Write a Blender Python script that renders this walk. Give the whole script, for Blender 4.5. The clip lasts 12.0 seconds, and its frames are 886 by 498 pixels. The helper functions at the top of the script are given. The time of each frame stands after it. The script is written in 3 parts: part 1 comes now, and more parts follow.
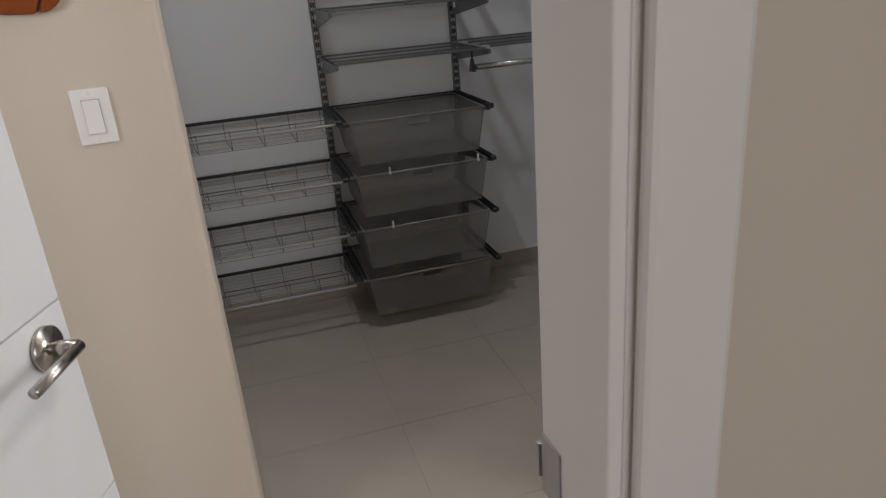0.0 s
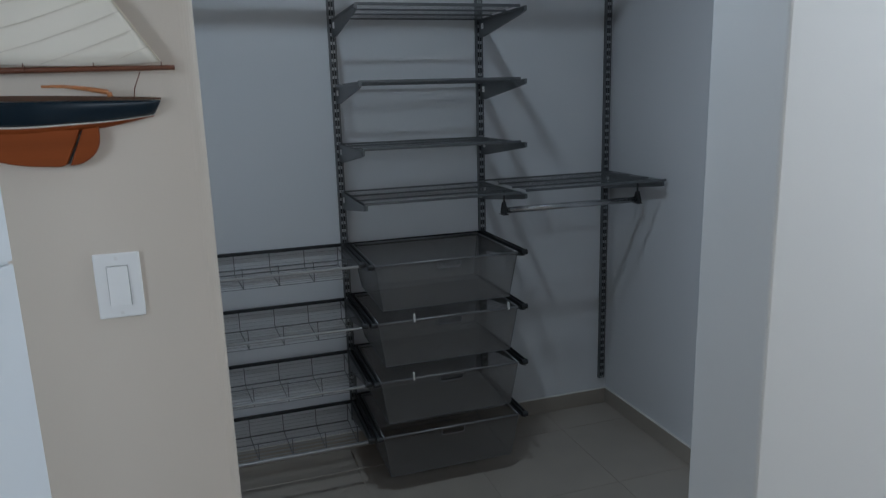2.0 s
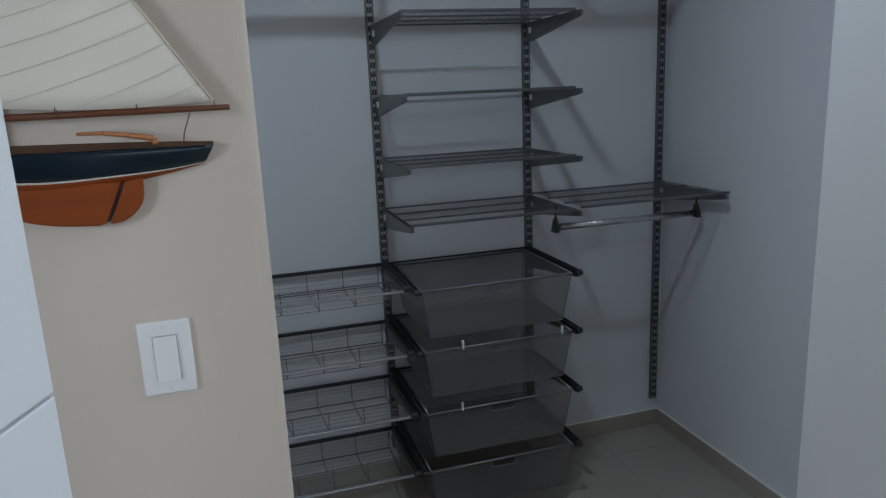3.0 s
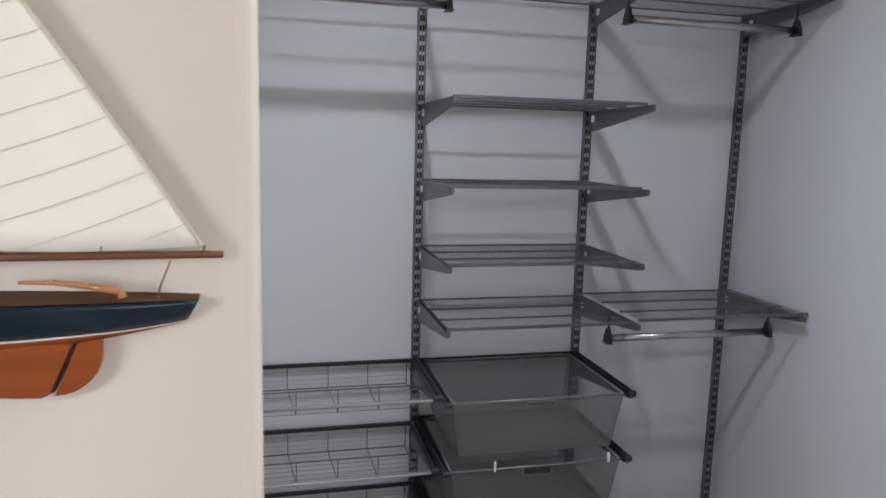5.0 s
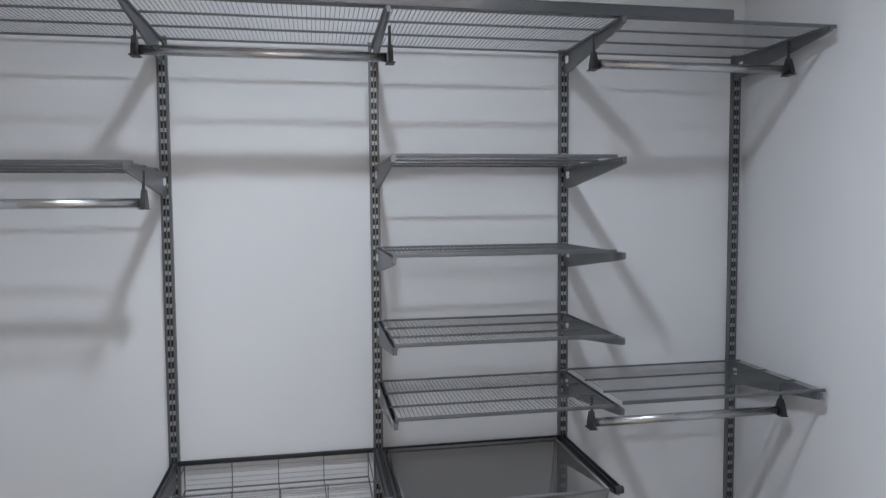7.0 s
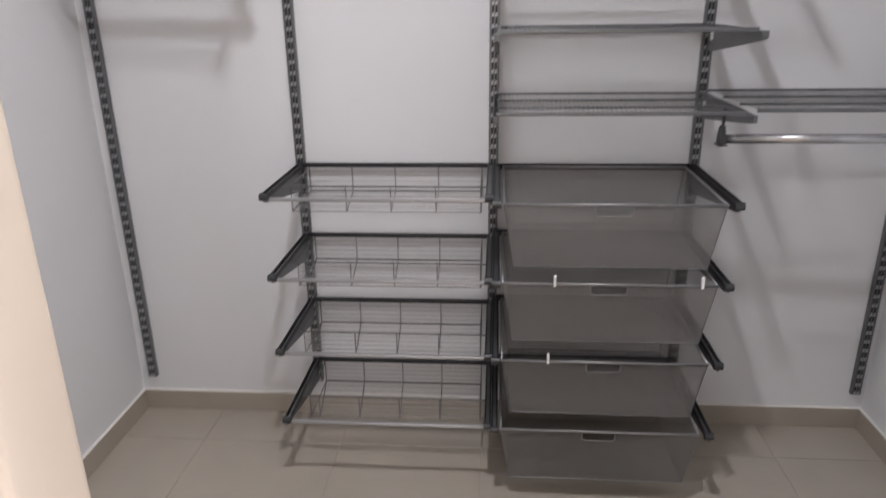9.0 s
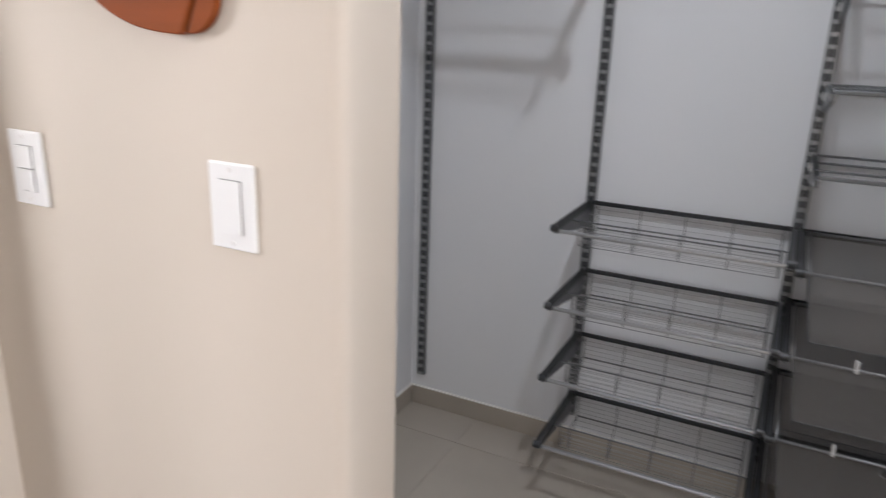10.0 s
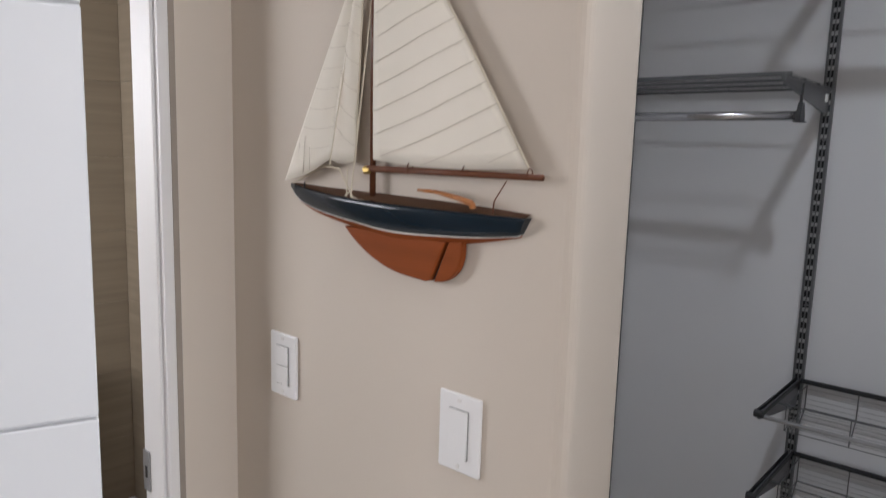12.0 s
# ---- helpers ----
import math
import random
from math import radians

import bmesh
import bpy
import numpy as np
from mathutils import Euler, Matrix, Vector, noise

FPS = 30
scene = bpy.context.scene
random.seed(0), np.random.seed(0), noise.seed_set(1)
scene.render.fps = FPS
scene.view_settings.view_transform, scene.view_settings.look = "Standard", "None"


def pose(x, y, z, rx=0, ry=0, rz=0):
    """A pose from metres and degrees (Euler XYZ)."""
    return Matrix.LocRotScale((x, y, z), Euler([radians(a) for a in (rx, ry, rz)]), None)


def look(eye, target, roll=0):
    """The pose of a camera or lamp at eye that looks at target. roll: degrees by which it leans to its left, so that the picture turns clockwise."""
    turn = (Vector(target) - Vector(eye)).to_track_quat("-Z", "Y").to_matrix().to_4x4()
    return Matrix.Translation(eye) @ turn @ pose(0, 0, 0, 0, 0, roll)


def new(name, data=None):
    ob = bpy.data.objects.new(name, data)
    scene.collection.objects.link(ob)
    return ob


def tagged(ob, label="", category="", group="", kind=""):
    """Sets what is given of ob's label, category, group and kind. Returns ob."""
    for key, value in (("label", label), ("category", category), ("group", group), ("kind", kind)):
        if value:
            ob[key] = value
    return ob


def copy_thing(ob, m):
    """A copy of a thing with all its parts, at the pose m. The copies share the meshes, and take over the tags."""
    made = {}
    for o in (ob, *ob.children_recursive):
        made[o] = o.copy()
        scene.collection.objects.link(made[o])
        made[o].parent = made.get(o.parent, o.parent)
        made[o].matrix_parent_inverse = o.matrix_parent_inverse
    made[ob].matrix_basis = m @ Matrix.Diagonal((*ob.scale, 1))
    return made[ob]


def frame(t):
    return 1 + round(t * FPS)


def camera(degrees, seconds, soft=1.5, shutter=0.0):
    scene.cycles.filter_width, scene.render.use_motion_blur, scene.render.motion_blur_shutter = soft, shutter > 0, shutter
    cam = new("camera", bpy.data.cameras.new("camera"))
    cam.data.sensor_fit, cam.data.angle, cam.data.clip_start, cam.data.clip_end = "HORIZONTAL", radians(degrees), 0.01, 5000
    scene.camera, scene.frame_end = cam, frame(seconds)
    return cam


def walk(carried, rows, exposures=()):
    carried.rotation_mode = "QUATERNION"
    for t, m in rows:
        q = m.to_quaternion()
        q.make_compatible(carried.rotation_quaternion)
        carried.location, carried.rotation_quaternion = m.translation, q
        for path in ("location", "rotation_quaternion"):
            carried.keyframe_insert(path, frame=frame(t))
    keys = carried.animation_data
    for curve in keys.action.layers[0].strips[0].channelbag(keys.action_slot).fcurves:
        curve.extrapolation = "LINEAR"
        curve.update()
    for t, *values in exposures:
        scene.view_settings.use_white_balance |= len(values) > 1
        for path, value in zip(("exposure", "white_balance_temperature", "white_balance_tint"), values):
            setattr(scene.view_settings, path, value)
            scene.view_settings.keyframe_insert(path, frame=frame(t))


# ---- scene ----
cam = camera(65.0, 12.0, soft=1.2, shutter=0.3)

PATH = [
    (0.0, (-0.377, -3.105, 1.415), (0.132, -1.263, 0.665), -4.7),
    (0.5, (-0.411, -3.003, 1.36), (0.179, -1.216, 0.636), -3.1),
    (1, (-0.46, -2.88, 1.39), (0.213, -1.074, 0.737), -7.3),
    (1.2, (-0.474, -2.862, 1.413), (0.098, -0.99, 0.866), -6.6),
    (1.5, (-0.486, -2.858, 1.449), (0.022, -0.978, 0.97), -4.8),
    (2, (-0.483, -2.798, 1.494), (0.126, -0.928, 1.064), -1.7),
    (2.5, (-0.486, -2.736, 1.564), (0.051, -0.852, 1.161), -2.3),
    (2.7, (-0.525, -2.674, 1.555), (0.029, -0.805, 1.109), -2.7),
    (4.3, (-0.539, -2.408, 1.624), (0.004, -0.524, 1.229), 0.0),
    (4.5, (-0.539, -2.383, 1.632), (-0.032, -0.487, 1.247), -0.1),
    (5, (-0.472, -2.338, 1.667), (-0.003, -0.397, 1.368), 1.5),
    (5.5, (-0.362, -2.243, 1.682), (0.138, -0.298, 1.551), 1.8),
    (6, (-0.329, -2.191, 1.736), (0.202, -0.246, 1.751), -1.4),
    (6.5, (-0.292, -2.157, 1.727), (0.24, -0.229, 1.677), -2.3),
    (6.7, (-0.243, -2.155, 1.709), (0.215, -0.206, 1.632), -1.2),
    (8.3, (-0.096, -2.156, 1.509), (0.028, -0.21, 1.065), -2.0),
    (8.5, (-0.069, -2.154, 1.477), (-0.008, -0.221, 0.968), -1.5),
    (9, (0.009, -2.136, 1.399), (-0.141, -0.259, 0.724), -0.9),
    (9.3, (0.031, -2.13, 1.371), (-0.266, -0.317, 0.581), 0.9),
    (9.5, (0.026, -2.14, 1.359), (-0.404, -0.333, 0.619), 1.7),
    (9.8, (-0.015, -2.196, 1.391), (-0.681, -0.414, 0.776), 1.2),
    (10, (-0.058, -2.207, 1.415), (-0.902, -0.491, 0.828), 2.0),
    (10.2, (-0.089, -2.207, 1.424), (-1.079, -0.57, 0.842), 2.3),
    (10.5, (-0.108, -2.223, 1.446), (-1.23, -0.674, 0.86), 3.2),
    (11, (-0.12, -2.247, 1.481), (-1.385, -0.786, 0.964), 2.2),
    (11.5, (-0.121, -2.257, 1.531), (-1.412, -0.799, 1.074), 2.2),
    (12, (-0.096, -2.268, 1.582), (-1.392, -0.773, 1.292), 1.7),
]
EXPOSURES = [(0.0, -1.0, 6800, 12), (0.5, -0.85, 6500, 10), (1.0, -0.95, 6000, 7), (1.5, -1.4, 5600, 4), (2.7, -1.4, 5550, 4), (4.3, -0.4, 6190, 10),
             (5.5, -0.3, 6140, 11), (6.0, -0.27, 6090, 11), (6.7, 0.0, 6090, 11), (8.3, 0.25, 6840, 16), (9.0, 0.38, 6800, 17), (9.5, 0.43, 6500, 15),
             (10.0, -0.1, 6440, 14), (10.5, -0.42, 6490, 14), (11.0, -0.70, 6440, 14), (12.0, -0.88, 6390, 14)]
walk(cam, [(t, look(eye, target, roll)) for t, eye, target, roll in PATH], EXPOSURES)

# ---- light ----
world = bpy.data.worlds.new("world")
scene.world = world
world.use_nodes = True
wn = world.node_tree.nodes
sky = wn.new("ShaderNodeTexSky")
sky.sky_type, sky.sun_disc = "NISHITA", False
sky.sun_elevation, sky.sun_rotation = radians(45), radians(200)
world.node_tree.links.new(sky.outputs["Color"], wn["Background"].inputs["Color"])
wn["Background"].inputs["Strength"].default_value = 0.1


def area_lamp(name, m, w, h, power, colour):
    d = bpy.data.lights.new(name, "AREA")
    d.shape, d.size, d.size_y, d.energy, d.color = "RECTANGLE", w, h, power, colour
    ob = new(name, d)
    ob.matrix_world = m
    return ob


# unseen daylight: inferred east window, then lamps added for outer room and bathroom
area_lamp("window_light", look((3.40, -2.2, 1.5), (0.0, -2.2, 1.3)), 0.75, 1.55, 88, (0.86, 0.93, 1.0))
area_lamp("window_light", look((0.2, -5.40, 1.5), (-0.5, -2.6, 1.2)), 1.6, 1.4, 40, (0.95, 0.965, 1.0))
area_lamp("window_light", look((-2.3, -2.74, 1.6), (-2.3, -1.0, 1.0)), 0.9, 0.9, 78, (0.95, 0.97, 1.0))


def downlight(x, y, power, colour, size):
    d = bpy.data.lights.new("downlight_bulb", "AREA")
    d.shape, d.size, d.energy, d.color, d.spread = "DISK", size, power, colour, radians(150)
    new("downlight_bulb", d).matrix_world = pose(x, y, 2.944)


# ceiling lamp over the closet, and an unseen one added to brighten the passage
downlight(-0.13, -1.35, 21.5, (0.86, 0.935, 1.0), 0.13)
downlight(0.95, -2.16, 19, (0.95, 0.97, 1.0), 0.24)


# ---- materials ----
def material(name, colour, rough=0.6, metal=0.0, spots=0.0, scale=6.0, grain=60.0, bump=0.1, depth=0.002, coat=0.0):
    """A painted, metal or stone surface, with two scales of unevenness."""
    m = bpy.data.materials.new(name)
    m.use_nodes = True
    n, l = m.node_tree.nodes, m.node_tree.links
    b = n["Principled BSDF"]
    b.inputs["Metallic"].default_value = metal
    b.inputs["Coat Weight"].default_value = coat
    co = n.new("ShaderNodeTexCoord")
    big, small = n.new("ShaderNodeTexNoise"), n.new("ShaderNodeTexNoise")
    for tex, sc in ((big, scale), (small, grain)):
        tex.inputs["Scale"].default_value, tex.inputs["Detail"].default_value = sc, 6
        l.new(co.outputs["Object"], tex.inputs["Vector"])
    mix = n.new("ShaderNodeMix")
    mix.data_type = "RGBA"
    mix.inputs["A"].default_value = (*[c * (1 - spots) for c in colour], 1)
    mix.inputs["B"].default_value = (*[min(1, c * (1 + spots)) for c in colour], 1)
    l.new(big.outputs["Fac"], mix.inputs["Factor"])
    l.new(mix.outputs["Result"], b.inputs["Base Color"])
    ramp = n.new("ShaderNodeMapRange")
    ramp.inputs["To Min"].default_value, ramp.inputs["To Max"].default_value = rough * 0.85, min(1, rough * 1.15)
    l.new(small.outputs["Fac"], ramp.inputs["Value"])
    l.new(ramp.outputs["Result"], b.inputs["Roughness"])
    bp = n.new("ShaderNodeBump")
    bp.inputs["Strength"].default_value, bp.inputs["Distance"].default_value = bump, depth
    l.new(small.outputs["Fac"], bp.inputs["Height"])
    l.new(bp.outputs["Normal"], b.inputs["Normal"])
    return m


def wood(name, colour, rough=0.4, stretch=(3, 40, 40), coat=0.2):
    m = material(name, colour, rough, spots=0.25, scale=1.0, grain=200, bump=0.05, coat=coat)
    n, l = m.node_tree.nodes, m.node_tree.links
    mp = n.new("ShaderNodeMapping")
    mp.inputs["Scale"].default_value = stretch
    l.new(n["Texture Coordinate"].outputs["Object"], mp.inputs["Vector"])
    l.new(mp.outputs["Vector"], n["Noise Texture"].inputs["Vector"])
    return m


def mesh_cloth(name, colour, cover):
    """Fine wire mesh that is partly seen through."""
    m = material(name, colour, 0.55, 0.2, spots=0.06, scale=9, grain=500, bump=0.2)
    n, l = m.node_tree.nodes, m.node_tree.links
    mixer, clear = n.new("ShaderNodeMixShader"), n.new("ShaderNodeBsdfTransparent")
    tex = n.new("ShaderNodeTexChecker")
    tex.inputs["Scale"].default_value = 700
    l.new(n["Texture Coordinate"].outputs["Object"], tex.inputs["Vector"])
    r = n.new("ShaderNodeMapRange")
    r.inputs["To Min"].default_value, r.inputs["To Max"].default_value = cover - 0.12, cover + 0.12
    l.new(tex.outputs["Fac"], r.inputs["Value"])
    l.new(r.outputs["Result"], mixer.inputs["Fac"])
    l.new(clear.outputs["BSDF"], mixer.inputs[1])
    l.new(n["Principled BSDF"].outputs["BSDF"], mixer.inputs[2])
    l.new(mixer.outputs["Shader"], n["Material Output"].inputs["Surface"])
    return m


BEIGE = material("beige_wall_paint", (0.63, 0.555, 0.475), 0.75, spots=0.025, scale=1.2, grain=220, bump=0.12, depth=0.001)
PALE = material("pale_closet_paint", (0.70, 0.70, 0.715), 0.7, spots=0.03, scale=1.3, grain=220, bump=0.12, depth=0.001)
# the closet's pale paint made lighter: stronger daylight put into the colour
LIT_PALE = material("lit_pale_wall_paint", (0.83, 0.83, 0.835), 0.7, spots=0.03, scale=1.3, grain=220, bump=0.12, depth=0.001)
WHITE = material("white_door_paint", (0.69, 0.69, 0.695), 0.32, spots=0.02, scale=2.0, grain=90, bump=0.06, depth=0.001)
TRIM = material("white_trim_paint", (0.78, 0.76, 0.74), 0.4, spots=0.02, scale=3.0, grain=90, bump=0.06, depth=0.001)
CEIL = material("ceiling_paint", (0.8, 0.79, 0.77), 0.85, spots=0.02, scale=2.0, grain=150, bump=0.2, depth=0.001)
TILE = material("taupe_floor_tile", (0.365, 0.322, 0.272), 0.33, spots=0.10, scale=5.0, grain=45, bump=0.05, depth=0.001)
GROUT = material("tile_grout", (0.345, 0.305, 0.258), 0.9, spots=0.1, grain=150, bump=0.3)
PALEGROUT = material("pale_grout", (0.52, 0.51, 0.50), 0.9, spots=0.08, grain=150, bump=0.3)
PORCELAIN = material("white_porcelain", (0.82, 0.82, 0.82), 0.12, spots=0.01, grain=30, bump=0.0, coat=0.5)
CAULK = material("white_caulk", (0.72, 0.70, 0.66), 0.6)
MARBLE = material("white_bathroom_tile", (0.78, 0.78, 0.79), 0.25, spots=0.06, scale=2.5, grain=20, bump=0.02)
STEEL = material("platinum_coated_steel", (0.17, 0.175, 0.182), 0.40, 0.62, spots=0.06, scale=14, grain=300, bump=0.05, depth=0.0005)
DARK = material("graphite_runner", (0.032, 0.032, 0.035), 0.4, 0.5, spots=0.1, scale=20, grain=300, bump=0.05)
BRIGHT = material("silver_rim", (0.42, 0.42, 0.43), 0.32, 0.7, spots=0.05, scale=20, grain=300, bump=0.03)
CHROME = material("brushed_nickel", (0.52, 0.49, 0.46), 0.25, 1.0, spots=0.05, scale=30, grain=400, bump=0.03)
ROD = material("silver_rod", (0.55, 0.55, 0.56), 0.24, 0.9, spots=0.03, scale=20, grain=40, bump=0.0)
FASCIA = material("graphite_fascia_strip", (0.16, 0.165, 0.175), 0.26, 0.85, spots=0.08, scale=14, grain=300, bump=0.04, depth=0.0005)
RIM = material("grey_rim_wire", (0.28, 0.28, 0.285), 0.4, 0.6, spots=0.05, scale=20, grain=300, bump=0.03)
BLACK = material("black_plastic", (0.03, 0.03, 0.032), 0.45, spots=0.1, grain=200)
SHADE_LINE = material("taupe_shade_line", (0.33, 0.28, 0.235), 0.8)
GAP_SHADE = material("grey_gap_shade", (0.30, 0.29, 0.28), 0.6)
PLASTIC = material("white_switch_plastic", (0.84, 0.83, 0.82), 0.3, spots=0.01, grain=200, bump=0.02)
MESH = mesh_cloth("grey_drawer_mesh", (0.335, 0.322, 0.315), 0.48)
NAVY = material("navy_hull_paint", (0.006, 0.015, 0.025), 0.22, spots=0.05, scale=12, grain=60, bump=0.0, coat=0.1)
STRIPE = material("white_hull_stripe", (0.7, 0.68, 0.64), 0.4)
KEEL = wood("red_brown_keel_wood", (0.25, 0.062, 0.016), 0.6, (4, 30, 60), 0.0)
MAHOGANY = wood("dark_spar_wood", (0.13, 0.046, 0.022), 0.5, (6, 60, 60), 0.05)
DECK = wood("brown_deck_wood", (0.21, 0.11, 0.065), 0.55, (4, 60, 60), 0.0)
SAIL = material("cream_sailcloth", (0.78, 0.725, 0.63), 0.85, spots=0.05, scale=5, grain=700, bump=0.25, depth=0.0006)
SEAM = material("sail_seam_thread", (0.58, 0.52, 0.44), 0.9)
for paint, gloss in ((NAVY, 0.35), (KEEL, 0.1), (MAHOGANY, 0.25), (DECK, 0.2)):
    paint.node_tree.nodes["Principled BSDF"].inputs["Specular IOR Level"].default_value = gloss
ROPE = material("cream_cord", (0.66, 0.59, 0.47), 0.9, spots=0.1, grain=900, bump=0.4)
BRASS = material("brass", (0.50, 0.36, 0.13), 0.5, 1.0)


def tile_wall_material():
    m = material("brown_wall_tile", (0.26, 0.21, 0.15), 0.4, spots=0.30, scale=1.0, grain=30, bump=0.15)
    n, l = m.node_tree.nodes, m.node_tree.links
    mp = n.new("ShaderNodeMapping")
    mp.inputs["Scale"].default_value = (1.2, 1.2, 34)
    l.new(n["Texture Coordinate"].outputs["Object"], mp.inputs["Vector"])
    l.new(mp.outputs["Vector"], n["Noise Texture"].inputs["Vector"])
    return m


BROWN = tile_wall_material()


def per_piece(m):
    """Lets each tile show another part of the pattern, and a slightly other tone."""
    n, l = m.node_tree.nodes, m.node_tree.links
    info, add = n.new("ShaderNodeObjectInfo"), n.new("ShaderNodeVectorMath")
    add.operation = "MULTIPLY_ADD"
    add.inputs[1].default_value = (37.0, 53.0, 19.0)
    l.new(info.outputs["Random"], add.inputs[0])
    l.new(n["Texture Coordinate"].outputs["Object"], add.inputs[2])
    for link in list(l):
        if link.from_node == n["Texture Coordinate"] and link.to_node != add:
            l.new(add.outputs["Vector"], link.to_socket)


for stone in (TILE, BROWN, MARBLE):
    per_piece(stone)


# ---- shapes ----
def box(bm, x0, x1, y0, y1, z0, z1, bevel=0.0):
    r = bmesh.ops.create_cube(bm, size=1.0, matrix=Matrix.LocRotScale(
        ((x0 + x1) / 2, (y0 + y1) / 2, (z0 + z1) / 2), None, (abs(x1 - x0), abs(y1 - y0), abs(z1 - z0))))
    if bevel:
        edges = {e for v in r["verts"] for e in v.link_edges}
        bmesh.ops.bevel(bm, geom=list(edges), offset=bevel, segments=6 if bevel > 0.015 else 2, affect="EDGES", profile=0.5)
    return r


def bar(bm, a, b, r, sides=6, r2=None):
    """A round bar from a to b."""
    a, b = Vector(a), Vector(b)
    m = Matrix.Translation((a + b) / 2) @ (b - a).to_track_quat("Z", "Y").to_matrix().to_4x4()
    bmesh.ops.create_cone(bm, cap_ends=True, segments=sides, radius1=r, radius2=r if r2 is None else r2,
                          depth=(b - a).length, matrix=m)


def wires(lines, r):
    """Square wires, many of them, as one mesh built from plain lists."""
    verts, faces = [], []
    for a, b in lines:
        a, b = Vector(a), Vector(b)
        d = (b - a).normalized()
        u = d.cross(Vector((0, 0, 1)) if abs(d.z) < 0.9 else Vector((1, 0, 0))).normalized()
        w = d.cross(u)
        k = len(verts)
        for p in (a, b):
            verts += [p + r * u + r * w, p - r * u + r * w, p - r * u - r * w, p + r * u - r * w]
        faces += [(k + i, k + (i + 1) % 4, k + 4 + (i + 1) % 4, k + 4 + i) for i in range(4)]
        faces += [(k + 3, k + 2, k + 1, k), (k + 4, k + 5, k + 6, k + 7)]
    me = bpy.data.meshes.new("wires")
    me.from_pydata(verts, [], faces)
    return me


def prism(bm, outline, axis, lo, hi):
    """An outline in the two other axes, drawn out along one axis."""
    def at(p, h):
        return {"x": (h, p[0], p[1]), "y": (p[0], h, p[1]), "z": (p[0], p[1], h)}[axis]
    low, high = [bm.verts.new(at(p, lo)) for p in outline], [bm.verts.new(at(p, hi)) for p in outline]
    k = len(outline)
    bm.faces.new(low)
    bm.faces.new(high[::-1])
    for i in range(k):
        bm.faces.new((low[i], high[i], high[(i + 1) % k], low[(i + 1) % k]))
    bmesh.ops.recalc_face_normals(bm, faces=bm.faces[:])


def finish(name, bm, mat, smooth=False):
    if isinstance(bm, bpy.types.Mesh):
        me = bm
    else:
        me = bpy.data.meshes.new(name)
        bm.to_mesh(me)
        bm.free()
    me.materials.append(mat)
    if smooth:
        for p in me.polygons:
            p.use_smooth = True
    return new(name, me)


def part(name, bm, mat, parent, label="", smooth=False):
    ob = finish(name, bm, mat, smooth)
    ob.parent = parent
    if label:
        tagged(ob, label)
    return ob


def slab(name, boxes, mat, label, category="wall", bevel=0.0):
    bm = bmesh.new()
    for b in boxes:
        box(bm, *b, bevel=bevel)
    return tagged(finish(name, bm, mat), label, category, kind="structure")


def thing(name, place, label, category, group=""):
    ob = new(name)
    ob.location = place
    ob.empty_display_size = 0.1
    return tagged(ob, label, category, group)


# ---- the building ----
TOP = 2.95
slab("floor", [(-1.30, 4.0, -5.6, 0.12, -0.12, -0.0008)], GROUT, "grout bed under large taupe floor tiles", "floor")
floor = bpy.data.objects["floor"]
slab("floor_bathroom", [(-3.15, -1.30, -2.9, -0.8, -0.12, -0.001)], PALEGROUT, "pale grout bed under white bathroom floor tiles", "floor")
slab("ceiling", [(-3.15, 4.0, -5.6, 0.12, TOP, TOP + 0.15)], CEIL, "plain white painted ceiling", "ceiling")
slab("wall_closet_back", [(-1.40, 1.40, 0.0, 0.12, 0, TOP)], PALE, "pale grey painted back wall of the closet")
slab("wall_closet_left", [(-1.385, -1.265, -1.445, 0.0, 0, TOP)], PALE, "pale grey painted side wall of the closet")
slab("wall_closet_right", [(1.25, 1.37, -1.575, 0.0, 0, TOP)], PALE, "pale grey painted side wall of the closet")
slab("wall_boat", [(-1.30, -0.491, -1.585, -1.445, 0, TOP)], BEIGE, "beige painted wall end carrying the sailboat", bevel=0.020)
slab("wall_closet_front", [(0.50, 4.0, -1.78, -1.575, 0, TOP)], LIT_PALE, "pale painted wall beside the closet opening, coloured lighter for its daylight", bevel=0.006)
slab("wall_hall_left", [(-1.264, -1.18, -1.70, -1.585, 0, TOP), (-1.30, -1.18, -2.72, -2.47, 0, TOP),
                        (-1.264, -1.18, -2.47, -1.70, 2.06, TOP)], BEIGE, "beige painted wall with the bathroom doorway")
slab("wall_entry", [(-1.18, -0.975, -2.72, -2.58, 0, TOP), (-0.125, 4.0, -2.72, -2.58, 0, TOP),
                    (-0.975, -0.125, -2.72, -2.58, 2.08, TOP)], BEIGE, "beige painted wall with the entry doorway")
slab("wall_room_left", [(-1.50, -1.30, -5.6, -2.72, 0, TOP)], BEIGE, "beige painted wall of the outer room")
slab("wall_room_back", [(-1.5, -0.65, -5.6, -5.45, 0, TOP), (1.05, 4.0, -5.6, -5.45, 0, TOP), (-0.65, 1.05, -5.6, -5.45, 0, 0.75),
                        (-0.65, 1.05, -5.6, -5.45, 2.25, TOP)], BEIGE, "unseen beige painted wall with an added window opening")
slab("wall_east", [(3.5, 4.0, -5.6, -2.72, 0, TOP), (3.5, 4.0, -2.58, -1.78, 0, 0.7), (3.5, 4.0, -2.58, -1.78, 2.3, TOP)],
     BEIGE, "beige painted end wall with a window opening")
slab("wall_bathroom_far", [(-3.15, -3.0, -2.9, -0.8, 0, TOP)], BROWN, "brown streaked tile wall in the bathroom")
